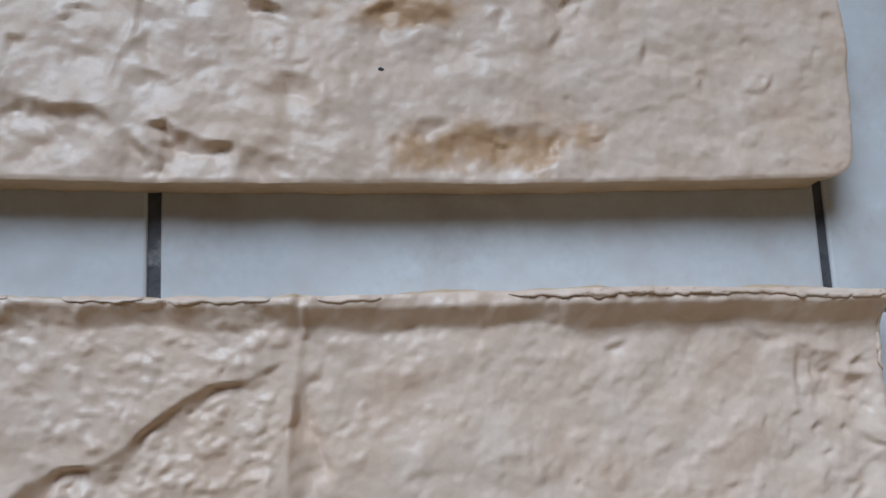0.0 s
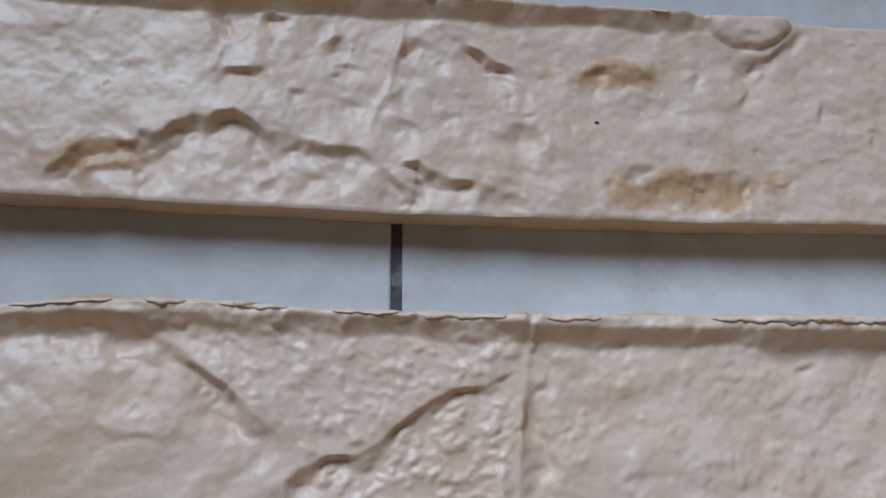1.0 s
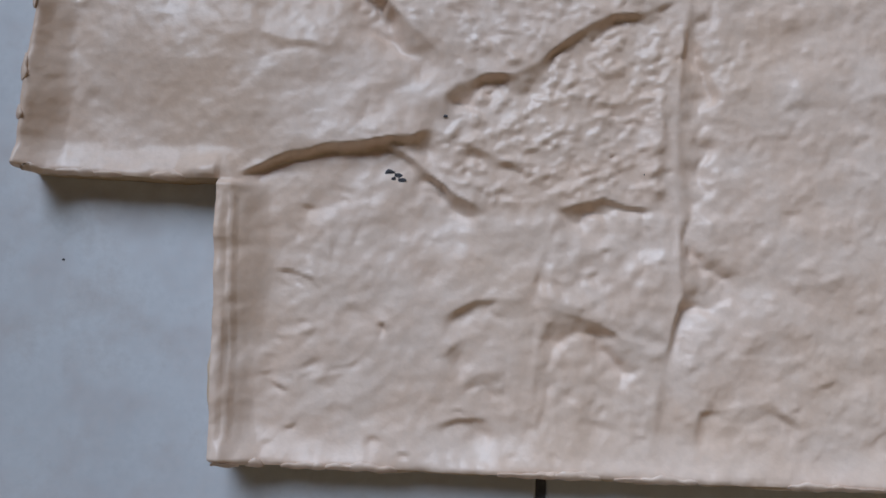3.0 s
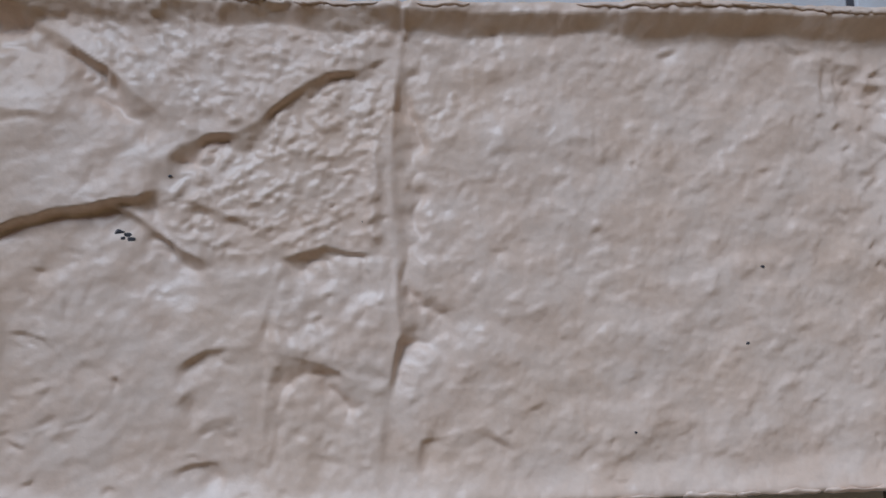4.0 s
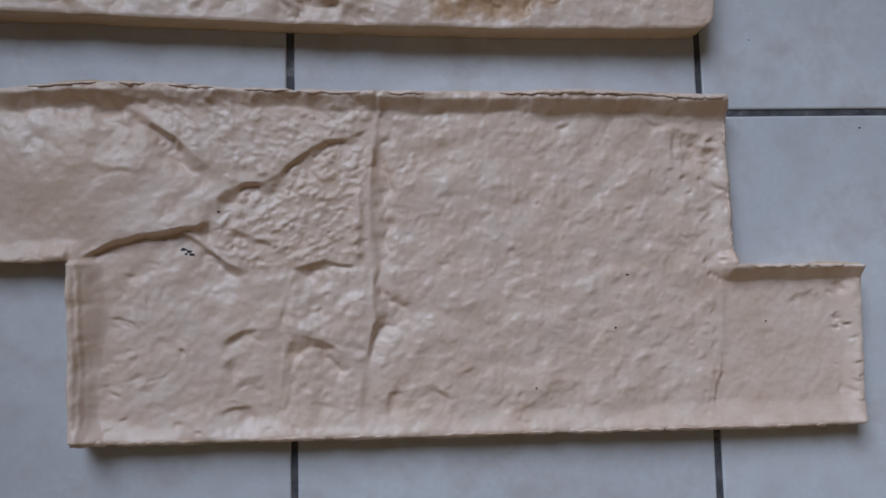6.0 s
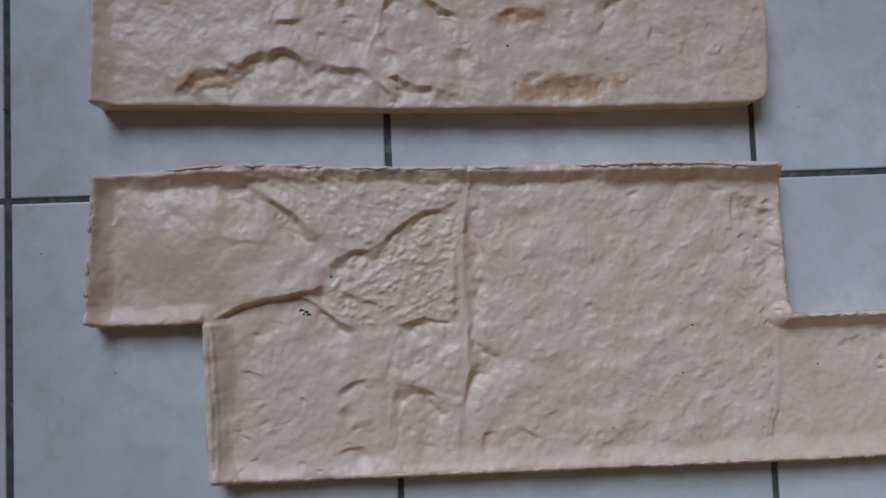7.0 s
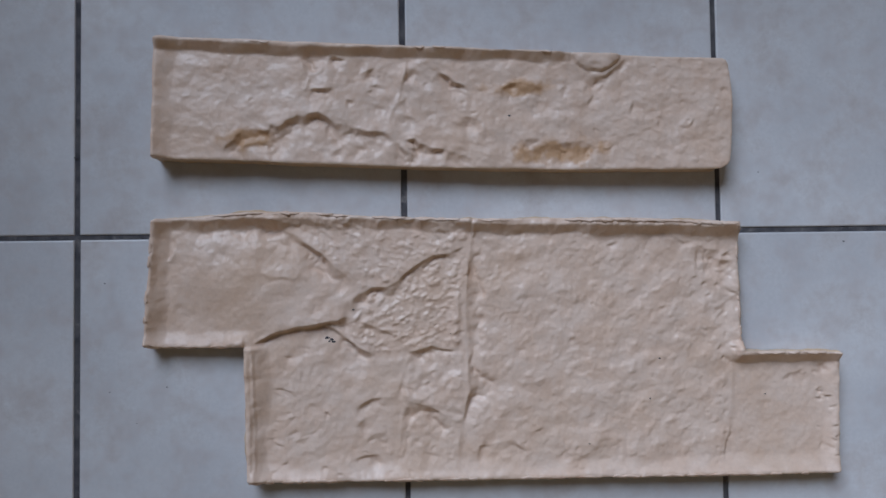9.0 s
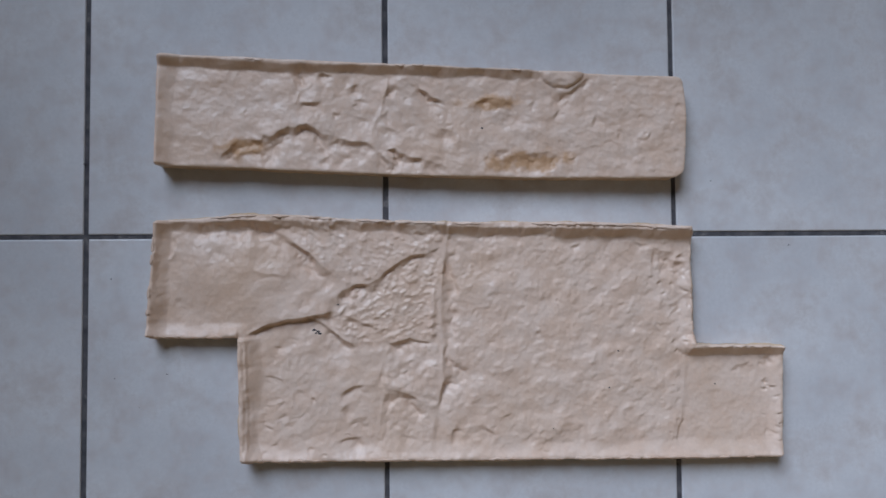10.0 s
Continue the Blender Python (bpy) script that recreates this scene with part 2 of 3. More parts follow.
def blocks_grid(cells):
    """Quads over a set of four-cornered cells that share their edges. Returns points (mm) and faces."""
    ids, pts, faces = {}, [], []
    for corners, nu, nv in cells:
        (a, b, c, d) = [np.array(p, float) for p in corners]
        local = np.empty((nu + 1, nv + 1), int)
        for i in range(nu + 1):
            for j in range(nv + 1):
                u, v = i / nu, j / nv
                p = (1 - u) * (1 - v) * a + u * (1 - v) * b + u * v * c + (1 - u) * v * d
                if 0 < i < nu and 0 < j < nv:
                    local[i, j] = len(pts)
                    pts.append(p)
                else:
                    key = (round(p[0], 2), round(p[1], 2))
                    if key not in ids:
                        ids[key] = len(pts)
                        pts.append(p)
                    local[i, j] = ids[key]
        faces.append(np.stack([local[:-1, :-1], local[1:, :-1], local[1:, 1:], local[:-1, 1:]], -1).reshape(-1, 4))
    return np.array(pts), np.concatenate(faces)


def border(faces):
    """The outline of a sheet of quads as an ordered ring of points."""
    edges = np.concatenate([faces[:, [k, (k + 1) % 4]] for k in range(4)])
    keys = set(map(tuple, edges.tolist()))
    after = {a: b for a, b in keys if (b, a) not in keys}
    first = min(after)
    ring = [first]
    while after[ring[-1]] != first:
        ring.append(after[ring[-1]])
    return np.array(ring)


def round_corner(pts, corner, to_a, to_b, r):
    """Rounds an outer corner of the outline; to_a and to_b are points along its two edges."""
    c = np.array(corner, float)
    ua, ub = (np.array(p, float) - c for p in (to_a, to_b))
    ua, ub = ua / np.linalg.norm(ua), ub / np.linalg.norm(ub)
    m = np.linalg.inv(np.stack([ua, ub], 1))
    q = (pts - c) @ m.T
    k = (q[:, 0] < r) & (q[:, 1] < r) & (q[:, 0] > -1) & (q[:, 1] > -1)
    w = r - q[k]
    w *= (w.max(1) / np.maximum(np.linalg.norm(w, axis=1), 1e-9))[:, None]
    pts[k] = c + (r - w) @ np.stack([ua, ub], 1).T


def sheet(name, verts, faces, normals, material, parent, label=""):
    used, index = np.unique(faces, return_inverse=True)
    me = bpy.data.meshes.new(name)
    me.from_pydata(verts[used].tolist(), [], index.reshape(-1, 4).tolist())
    me.polygons.foreach_set("use_smooth", np.ones(len(faces), bool))
    me.normals_split_custom_set_from_vertices(normals[used].tolist())
    me.materials.append(material)
    ob = new(name, me)
    ob.parent = parent
    return tagged(ob, label)


def sheet_normals(verts, faces):
    p = verts[faces]
    fn = np.cross(p[:, 2] - p[:, 0], p[:, 3] - p[:, 1])
    out = np.zeros(verts.shape)
    for k in range(4):
        np.add.at(out, faces[:, k], fn)
    return out / np.linalg.norm(out, axis=1, keepdims=True)


def side_wall(ring_pts, material, parent, seed, ledge):
    """The standing edge of a mat, from the rim of its face down to the floor, with the fine ledges of a poured casting."""
    n = len(ring_pts)
    mm = ring_pts * 1000
    step = np.roll(mm, -1, 0) - np.roll(mm, 1, 0)
    out = np.stack([step[:, 1], -step[:, 0]], 1)
    out /= np.linalg.norm(out, axis=1, keepdims=True)
    rows = []
    strength = ledge * np.clip(0.6 + 2.0 * grain(mm[:, 0], mm[:, 1], 60, seed + 5) + 0.8 * grain(mm[:, 0], mm[:, 1], 14, seed + 6), 0, 1.6)
    for share, out_by in ((1.0, 0.0), (0.95, -0.9), (0.90, -0.8), (0.87, 0.9), (0.80, 1.3), (0.66, 0.5), (0.5, 0.0), (0.3, 0.2), (0.14, 0.0), (0.0, 0.0)):
        push = 0.5 * layers(mm[:, 0] + 40 * share, mm[:, 1], 18, seed) + 0.35 * grain(mm[:, 0], mm[:, 1] + 300 * share, 5, seed + 3)
        push = (push - 0.6 * math.sin(share * math.pi) + strength * out_by) * (share < 1)
        z = np.where(share > 0, mm[:, 2] * share, 0.0)
        rows.append(np.column_stack([mm[:, :2] + out * push[:, None], z]))
    verts = np.concatenate(rows) / 1000
    faces = [(r * n + i, (r + 1) * n + i, (r + 1) * n + (i + 1) % n, r * n + (i + 1) % n) for r in range(len(rows) - 1) for i in range(n)]
    faces.append(tuple(reversed(range((len(rows) - 1) * n, len(rows) * n))))
    me = bpy.data.meshes.new("side_wall")
    me.from_pydata(verts.tolist(), [], faces)
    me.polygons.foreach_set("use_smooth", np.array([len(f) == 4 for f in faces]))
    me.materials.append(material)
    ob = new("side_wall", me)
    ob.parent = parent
    return tagged(ob, "smooth side of the casting in a darker rubber tone")


def finish_mat(thing, relief, faces, regions, seed, material, ledge):
    """Splits the face into its moulded stones and closes the sides."""
    verts = np.column_stack([relief.x, relief.y, relief.h]) / 1000
    normals = sheet_normals(verts, faces)
    mid = verts[faces].mean(1) * 1000
    depth = []
    for _, poly in regions:
        d = to_line(mid[:, 0], mid[:, 1], poly + poly[:1])[0]
        depth.append(np.where(inside(mid[:, 0], mid[:, 1], poly), d, -d))
    owner = np.argmax(depth, axis=0)
    for k in range(len(regions)):
        sheet("stone_face", verts, faces[owner == k], normals, material, thing, regions[k][0])
    side_wall(verts[border(faces)], RUBBER_DARKER, thing, seed, ledge)
    return verts


def blotch(name, x, y, z, size, parent, seed, label=""):
    """A small uneven dark lump, for dirt and for painted holes."""
    rnd = random.Random(seed)
    bm = bmesh.new()
    bmesh.ops.create_icosphere(bm, subdivisions=1, radius=1.0)
    for v in bm.verts:
        v.co *= rnd.uniform(0.6, 1.25)
        v.co = Vector((x + v.co.x * size, y + v.co.y * size * 0.7, z + v.co.z * size * 0.25))
    return part(name, bm, SPECK, parent, label)


# ---------------- the terrace ----------------
WALL = 0.25
FLOOR_Z = -0.0016


def terrace():
    bm = bmesh.new()
    box(bm, (TERRACE_W, TERRACE_S, -0.06), (TERRACE_E, TERRACE_N, FLOOR_Z))
    floor = tagged(part("floor", bm, GROUT), "pale grey ceramic tile floor with dark grout joints", "floor", kind="structure")
    bm = bmesh.new()
    bmesh.ops.create_grid(bm, x_segments=2, y_segments=2, size=400)
    for v in bm.verts:
        v.co.z = -0.06
    tagged(part("ground", bm, CONCRETE), "plain grey concrete ground round the terrace", "ground", kind="structure")
    # Added walls: west and north partly block the sun, south and east bounce ochre.
    for name, lo, hi in (
        ("bounce_wall_south", (TERRACE_W - WALL, TERRACE_S - WALL, -0.06), (TERRACE_E + WALL, TERRACE_S, BOUNCE_H)),
        ("sun_block_west", (TERRACE_W - WALL, TERRACE_S, -0.06), (TERRACE_W, TERRACE_N, WEST_BLOCK_H)),
        ("sun_block_north", (TERRACE_W - WALL, TERRACE_N, -0.06), (TERRACE_E + WALL, TERRACE_N + WALL, NORTH_BLOCK_H)),
        ("bounce_wall_east", (TERRACE_E, TERRACE_S, -0.06), (TERRACE_E + WALL, TERRACE_N, BOUNCE_H)),
    ):
        bm = bmesh.new()
        box(bm, lo, hi)
        tagged(part(name, bm, BOUNCE_OCHRE), "unseen plain ochre wall added to shape and warm the light", "wall", kind="structure")
    return floor


floor = terrace()


# ---------------- the casting with one long stone course ----------------
def strip_mat():
    bl, br, tr, tl = (83, 77), (669, 62), (671, 177), (86, 198)
    pts, faces = blocks_grid([((bl, br, tr, tl), 470, 96)])
    x, y = pts[:, 0], pts[:, 1]
    share = np.clip((x - 85) / 585, 0, 1)
    bottom = np.clip(1 - (y - 62) / 60, 0, 1)
    pts[:, 1] += -4.5 * np.sin(np.pi * np.clip((share - 0.1) / 0.9, 0, 1)) * bottom - 3.0 * np.sin(np.pi * share) * (1 - bottom) * 0.4
    pts[:, 0] += 0.8 * grain(pts[:, 0] * 0 + 3, y, 30, 5) + 3.5 * smooth(0.8, 1, share) * np.sin(np.pi * np.clip((y - 62) / 115, 0, 1))
    pts[:, 1] += 0.7 * grain(x, y * 0 + 9, 40, 6)
    round_corner(pts, br, bl, tr, 13)
    round_corner(pts, tr, tl, br, 8)
    round_corner(pts, tl, tr, bl, 4)
    r = Relief(pts[:, 0], pts[:, 1], 25, 1.6)
    x, y = r.x, r.y
    r.h += 1.6 * layers(x, y, 55, 1, 2) + 0.6 * layers(x + 0.4 * y, y * 1.5, 22, 2, 3, 0.45)
    r.h += 1.3 * np.abs(layers(r.wx, r.wy * 1.3, 40, 12, 2, 0.4)) + 0.25 * layers(x, y, 5, 3, 2)
    uneven = 0.35 + 0.65 * smooth(280, 420, x)
    r.h += uneven * (0.9 * np.maximum(0, layers(x * 0.8 + 0.3 * y, y, 11, 4, 3)) + 0.9 * layers(x * 0.8, y, 24, 8, 2))
    # rims
    r.rim([(86, 198), (233, 190), (386, 187), (500, 184)], 8.5, 2.5, 8, 1.0)
    r.rim([(86, 198), (83, 77)], 7.0, 3, 20)
    # the long broken edge with its lower splinter
    crack = [(151, 81), (155, 87), (162, 95), (168, 101), (181, 105), (196, 104), (199, 109), (208, 108), (218, 114), (226, 119), (232, 118), (239, 120), (248, 122), (255, 118), (264, 111), (279, 108), (297, 103), (314, 101), (327, 93)]
    r.fault(crack, 1.6, 3.6, 13, 15, 7.0, 0.05)
    r.fault([(160, 82), (174, 89), (184, 92), (202, 95), (216, 103)], 0.4, 2.2, 5, 10, 7.0, 0.2)
    r.fault([(332, 92), (344, 95), (351, 90), (362, 85), (377, 82)], 1.5, 3.2, 8, 9, 5.0, 0.15)
    r.fault([(376, 83), (386, 80), (396, 76), (408, 70)], 0.7, 2.4, 8, 9, 6.0, 0.2)
    r.fault([(327, 93), (332, 86), (340, 79), (352, 74)], 1.2, 2.4, 6, 10, 6.0, 0.25)
    # upright crease
    r.ridge([(319, 107), (319, 116), (322, 125), (328, 133), (330, 144), (333, 157), (336, 171), (337, 184)], 0.8, 1.9, 0.12)
    r.fault([(332, 151), (334, 157), (337, 168)], 0.7, 2.7, 4, 8, 5.0, 0.3)
    r.fault([(324, 124), (329, 132), (337, 139)], 1.1, 3.0, 4, 9, 6.0, 0.25)
    # folds at the upper rim
    r.fault([(238, 158), (232, 170), (225, 184)], 1.8, 3.5, 6, 10, 8.0, 0.15)
    r.ridge([(239, 158), (236, 148), (234, 143)], 1.0, 1.8, 0.2)
    r.knob(531, 181, 25, 17, 5.5)
    r.fault([(522, 163), (533, 159), (542, 159), (551, 167), (564, 179)], 1.1, 2.2, 8, 11, 6.0, 0.2, clean=True)
    # chipped hollows
    r.fault([(452, 80), (468, 84), (482, 89), (502, 90), (525, 89), (537, 84)], 0.4, 1.8, 8, 14, 10.0, 0.25)
    r.fault([(423, 142), (437, 149), (453, 152), (469, 148), (484, 141), (492, 138)], 0.7, 1.9, 8, 12, 7.0, 0.25)
    r.fault([(489, 141), (495, 146), (503, 149)], 0.9, 2.4, 5, 7, 4.0, 0.3)
    r.fault([(368, 164), (381, 155), (390, 150), (402, 148)], 1.8, 2.7, 6, 8, 4.0, 0.2)
    r.fault([(256, 178), (268, 177), (279, 176)], 1.1, 3.2, 5, 6, 4.0, 0.3)
    r.fault([(288, 160), (297, 165), (306, 167)], 0.8, 2.7, 5, 8, 6.0, 0.3)
    r.fault([(323, 120), (336, 118), (350, 114)], 1.2, 2.7, 5, 8, 4.5, 0.25)
    r.fault([(348, 123), (359, 124), (373, 119)], 0.5, 2.0, 5, 8, 6.0, 0.3)
    r.fault([(390, 118), (398, 117), (406, 115), (417, 111)], 0.4, 2.2, 5, 7, 4.5, 0.4)
    r.fault([(274, 136), (279, 136), (285, 132)], 0.8, 2.7, 5, 6, 3.5, 0.3)
    r.fault([(233, 143), (242, 146), (257, 145), (266, 147)], 0.8, 1.8, 5, 8, 4.0, 0.3)
    r.fault([(522, 125), (524, 135), (527, 141)], 0.5, 1.1, 6, 8, 6.0, 0.3)
    r.fault([(562, 117), (567, 129), (572, 137)], 0.9, 1.8, 7, 8, 4.0, 0.25)
    r.fault([(450, 91), (465, 95), (476, 96)], 0.5, 1.8, 5, 7, 4.0, 0.3)
    r.fault([(258, 79), (265, 84), (272, 88)], 0.7, 2.0, 5, 8, 4.0, 0.3)
    r.fault([(287, 92), (296, 84)], 0.7, 1.9, 5, 8, 4.0, 0.3)
    r.fault([(298, 132), (310, 128), (319, 126)], 0.7, 1.8, 5, 8, 5.0, 0.3)
    whole = [(105, 85), (640, 70), (640, 168), (110, 185)]
    r.flakes(whole, 26, 20, -10, 30, 1.0, 21)
    r.flakes(whole, 40, 9, 0, 50, 0.7, 23)
    r.flakes([(590, 66), (665, 66), (665, 172), (590, 172)], 26, 11, 20, 80, 0.7, 22)
    # rounded outer edge
    ring = border(faces)
    r.h[ring] -= 0.9
    thing = tagged(new("rubber_stone_mould"), "long narrow cream rubber stone-course mould on tiled floor", "rubber mould", "stone texture moulds")
    regions = [
        ("broken lower splinter of the stone", [(146, 30)] + crack + [(376, 83), (396, 76), (408, 70), (420, 30)]),
        ("smooth flaked stone face", [(40, 240), (333, 240), (337, 161), (329, 137)] + crack[::-1] + [(146, 66), (146, 30), (40, 30)]),
        ("flaked stone face with brown hollows", [(333, 240), (720, 240), (720, 30), (420, 30), (408, 70), (396, 76), (376, 83), crack[-1], (329, 137), (337, 161)]),
    ]
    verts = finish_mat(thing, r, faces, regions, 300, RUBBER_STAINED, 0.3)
    return thing, verts


# ---------------- the casting with a notched outline and several stones ----------------
def notched_mat():
    t0, t1, t2 = (82, 16), (176, 19), (678, 6)
    m0, m1, m2, m3 = (73, -111), (172, -113), (679, -126), (782, -128)
    b1, b2, b3 = (175, -247), (676, -252), (778, -253)
    nx, nm, ns = 400, 112, 108
    cells = [((m0, m1, t1, t0), 80, ns), ((m1, m2, t2, t1), nx, ns), ((b1, b2, m2, m1), nx, nm), ((b2, b3, m3, m2), 82, nm)]
    pts, faces = blocks_grid(cells)
    x, y = pts[:, 0].copy(), pts[:, 1].copy()
    pts[:, 1] += 0.8 * grain(x, y * 0.3, 45, 15) + 0.2 * grain(x, y * 0.3, 9, 18)
    pts[:, 0] += 0.7 * grain(x * 0.3, y, 40, 16) + 0.12 * grain(x * 0.3, y, 8, 19)
    pts[:, 1] += (4.5 * np.exp(-(((x - 215) / 70) ** 2)) + 3.0 * np.exp(-(((x - 560) / 110) ** 2))) * smooth(-30, 12, y)
    round_corner(pts, t0, t1, m0, 4)
    round_corner(pts, b1, b2, m1, 4)
    round_corner(pts, b3, b2, m3, 5)
    round_corner(pts, m3, m2, b3, 6)
    round_corner(pts, t2, t1, m2, 4)
    round_corner(pts, m0, t0, m1, 3)
    r = Relief(pts[:, 0], pts[:, 1], 14.5, 0.9)
    x, y = r.x, r.y
    # lines between the stones
    upper = [(186, 11), (205, 8), (215, 3), (226, -3), (234, -11), (249, -21), (261, -32), (276, -45), (283, -53)]
    arc = [(280, -78), (279, -68), (285, -61), (299, -56), (314, -55), (324, -49), (337, -39), (350, -29), (361, -24), (376, -23), (396, -13)]
    lower = [(179, -110), (189, -106), (204, -99), (224, -94), (245, -91), (265, -88), (275, -82)]
    oval = [(60, 40), (177, 19)] + upper + lower[::-1] + [(172, -113), (60, -130)]
    triangle = [(177, 40), (177, 19)] + upper + arc[2:] + [(404, 0), (404, 40)]
    rough = arc + [(396, -34), (390, -122), (363, -116), (333, -122), (304, -124), (266, -102), (253, -92)]
    block = [(333, -122), (363, -116), (394, -121), (392, -186), (355, -178), (326, -168)]
    foot = [(326, -168), (355, -178), (392, -186), (388, -270), (321, -270)]
    tab = [(670, -124), (800, -124), (800, -280), (655, -280), (666, -178)]
    corner = [(100, -112), (253, -90), (304, -124), (333, -124), (326, -168), (321, -270), (100, -270)]
    big = [(404, 40), (700, 40), (700, -124), (670, -124), (666, -178), (655, -280), (388, -280), (394, -122), (400, -34)]

    def within(poly, soft=7.0):
        d = to_line(x, y, poly + poly[:1])[0]
        return np.where(inside(x, y, poly), smooth(0, soft, d), 0.0)

    r.h += 1.0 * layers(x, y, 70, 41) + 0.28 * layers(x, y, 5.5, 40, 2)
    w = within(oval)
    r.h += w * (1.2 * layers(x, y, 30, 42, 3, 0.45))
    r.dome(190, -46, 105, 60, 6.0, -8)
    w = within(triangle)
    r.h += w * (0.6 + 1.6 * np.maximum(-0.1, layers(r.wx * 0.8 + 0.4 * y, r.wy, 9, 43, 3, 0.6)))
    w = within(rough)
    r.h += w * (0.3 + 1.75 * np.maximum(-0.2, layers(r.wx * 0.8 - 0.3 * y, r.wy * 1.1, 8.5, 44, 3, 0.6)))
    w = within(block) + within(foot)
    r.h += w * (1.4 + 1.3 * layers(x, y, 16, 45, 3, 0.5))
    w = within(big)
    u, v = x * 0.8 + y * 0.6, -x * 0.6 + y * 0.8
    r.h += w * (1.3 * layers(u * 0.85, v, 26, 46, 2, 0.5) + 1.1 * np.maximum(0, layers(u * 0.85 + 0.3 * grain(x, y, 30, 52), v, 10.5, 51, 3, 0.5)) + 1.7 * np.abs(layers(x * 0.8, y, 40, 47, 2, 0.45)))
    r.dome(535, -115, 165, 135, 2.6)
    w = within(corner)
    r.h += w * (1.0 * layers(u * 0.7, v * 1.2, 22, 48, 3, 0.45) + 1.2 * np.abs(layers(x * 0.7, y, 30, 50, 2)))
    w = within(tab)
    r.h += w * (0.5 * layers(x, y, 26, 49, 3, 0.45) - 0.5)
    # even margin along the lower and outer edges
    margin = to_line(x, y, [b1, b2, b3, m3])[0]
    r.h = 14.5 + (r.h - 14.5) * (0.25 + 0.75 * smooth(8, 24, margin))
    # rims
    r.rim([t0, t1, (290, 17), (404, 12)], 6.5, 3, 10, 1.2)
    r.rim([(402, 12), t2], 8.5, 3.5, 9, 1.0)
    r.rim([(520, 10), t2], 5.0, 3.5, 13, 1.0)
    r.rim([t0, m0], 10.5, 3, 17)
    r.rim([m0, m1], 4.0, 3, 14)
    r.rim([m1, b1], 10.0, 6, 16)
    r.rim([b1, b2, b3], 5.5, 3, 18)
    r.rim([b3, m3], 5.0, 4, 12)
    r.rim([(672, -127), m3], 11.0, 2.5, 9, 1.0)
    r.rim([m2, t2], 2.5, 3, 14)
    for off, deep in ((5.5, -1.5), (10, -0.6)):
        r.ridge([(172 + off, -116), (174 + off, -180), (175 + off, -240)], deep, 1.2, 0.06)
    # round stone against its neighbours
    r.fault([(112, 12), (150, 15), (179, 17), (199, 14), (214, 11), (230, 8)], 1.6, 4.6, 6, 15, 9.0, 0.25)
    r.fault(upper, 2.0, 4.2, 15, 19, 7.6, 0.08, clean=True)
    r.fault(lower, 2.6, 3.6, 18, 24, 2.8, 0.10, clean=True)
    # arc between the pitted stones
    r.fault(arc, 1.7, 2.0, 13, 14, 4.2, 0.08, clean=True)
    r.fault(arc[:5], 0.7, 3.0, 6, 8, 7.5, 0.15, clean=True)
    r.fault([(241, -91), (252, -92), (262, -97), (274, -107), (286, -116), (303, -124)], 2.0, 2.8, 10, 22, 4.8, 0.1, clean=True)
    r.fault([(285, -88), (303, -95), (315, -101), (329, -107)], 1.4, 1.2, 5, 10, 3.0, 0.15, clean=True)
    # groove along the large stone
    r.fault([(389, -197), (393, -176), (397, -162), (395, -142), (396, -121), (394, -90), (395, -60), (398, -29), (403, 2)], 1.5, 3.5, 9, 9, 8.0, 0.08, clean=True)
    r.ridge([(403, 12), (403, -6)], 2.4, 1.6, 0.2)
    r.ridge([(386, -60), (384, -86), (383, -107), (386, -119)], 2.6, 4.2, 0.15)
    r.fault([(393, -181), (398, -168), (404, -160)], 0.5, 1.5, 6, 8, 6.0, 0.25, clean=True)
    r.fault([(333, -122), (345, -119), (358, -115), (370, -119), (389, -120)], 1.8, 3.6, 9, 13, 5.2, 0.12, clean=True)
    r.fault([(322, -168), (328, -149), (333, -132), (337, -121)], 0.8, 0.7, 8, 10, 7.0, 0.2, clean=True)
    r.fault([(323, -168), (332, -170), (343, -172), (359, -177), (370, -184), (384, -186)], 2.6, 4.4, 10, 14, 6.5, 0.2, clean=True)
    r.fault([(278, -178), (286, -173), (298, -167), (315, -166), (323, -167)], 0.9, 1.7, 11, 19, 8.0, 0.18, clean=True)
    r.fault([(322, -231), (326, -213), (327, -195), (330, -173)], 1.8, 3.0, 6, 9, 5.5, 0.15, clean=True)
    r.fault([(314, -230), (317, -216), (320, -199)], 0.8, 1.4, 6, 8, 4.5, 0.25, clean=True)
    r.fault([(287, -210), (301, -202), (324, -199)], 0.7, 1.4, 9, 12, 5.0, 0.2, clean=True)
    r.fault([(279, -196), (286, -190), (291, -185)], 0.6, 1.4, 7, 9, 5.0, 0.25, clean=True)
    r.fault([(273, -228), (290, -224), (310, -223)], 0.5, 1.3, 8, 9, 5.0, 0.25, clean=True)
    r.fault([(403, -234), (406, -217), (427, -215), (440, -211), (447, -217), (456, -225)], 0.6, 1.7, 5, 9, 4.0, 0.15)
    # chips along the far end of the large stone
    r.fault([(632, -51), (632, -35), (635, -20), (649, -20), (662, -21)], 1.0, 2.2, 8, 12, 5.4, 0.12)
    r.fault([(642, -78), (652, -81), (667, -75)], 0.8, 2.0, 6, 8, 4.0, 0.2)
    r.fault([(661, -57), (670, -63), (683, -68)], 0.9, 2.2, 6, 8, 4.0, 0.2)
    r.fault([(650, -93), (660, -85), (665, -79)], 0.6, 1.6, 6, 8, 4.0, 0.2)
    r.fault([(610, -6), (621, -12), (633, -11)], 0.7, 1.6, 6, 8, 4.0, 0.2)
    r.fault([(646, -27), (662, -33), (675, -33)], 0.6, 1.3, 6, 8, 4.0, 0.2)
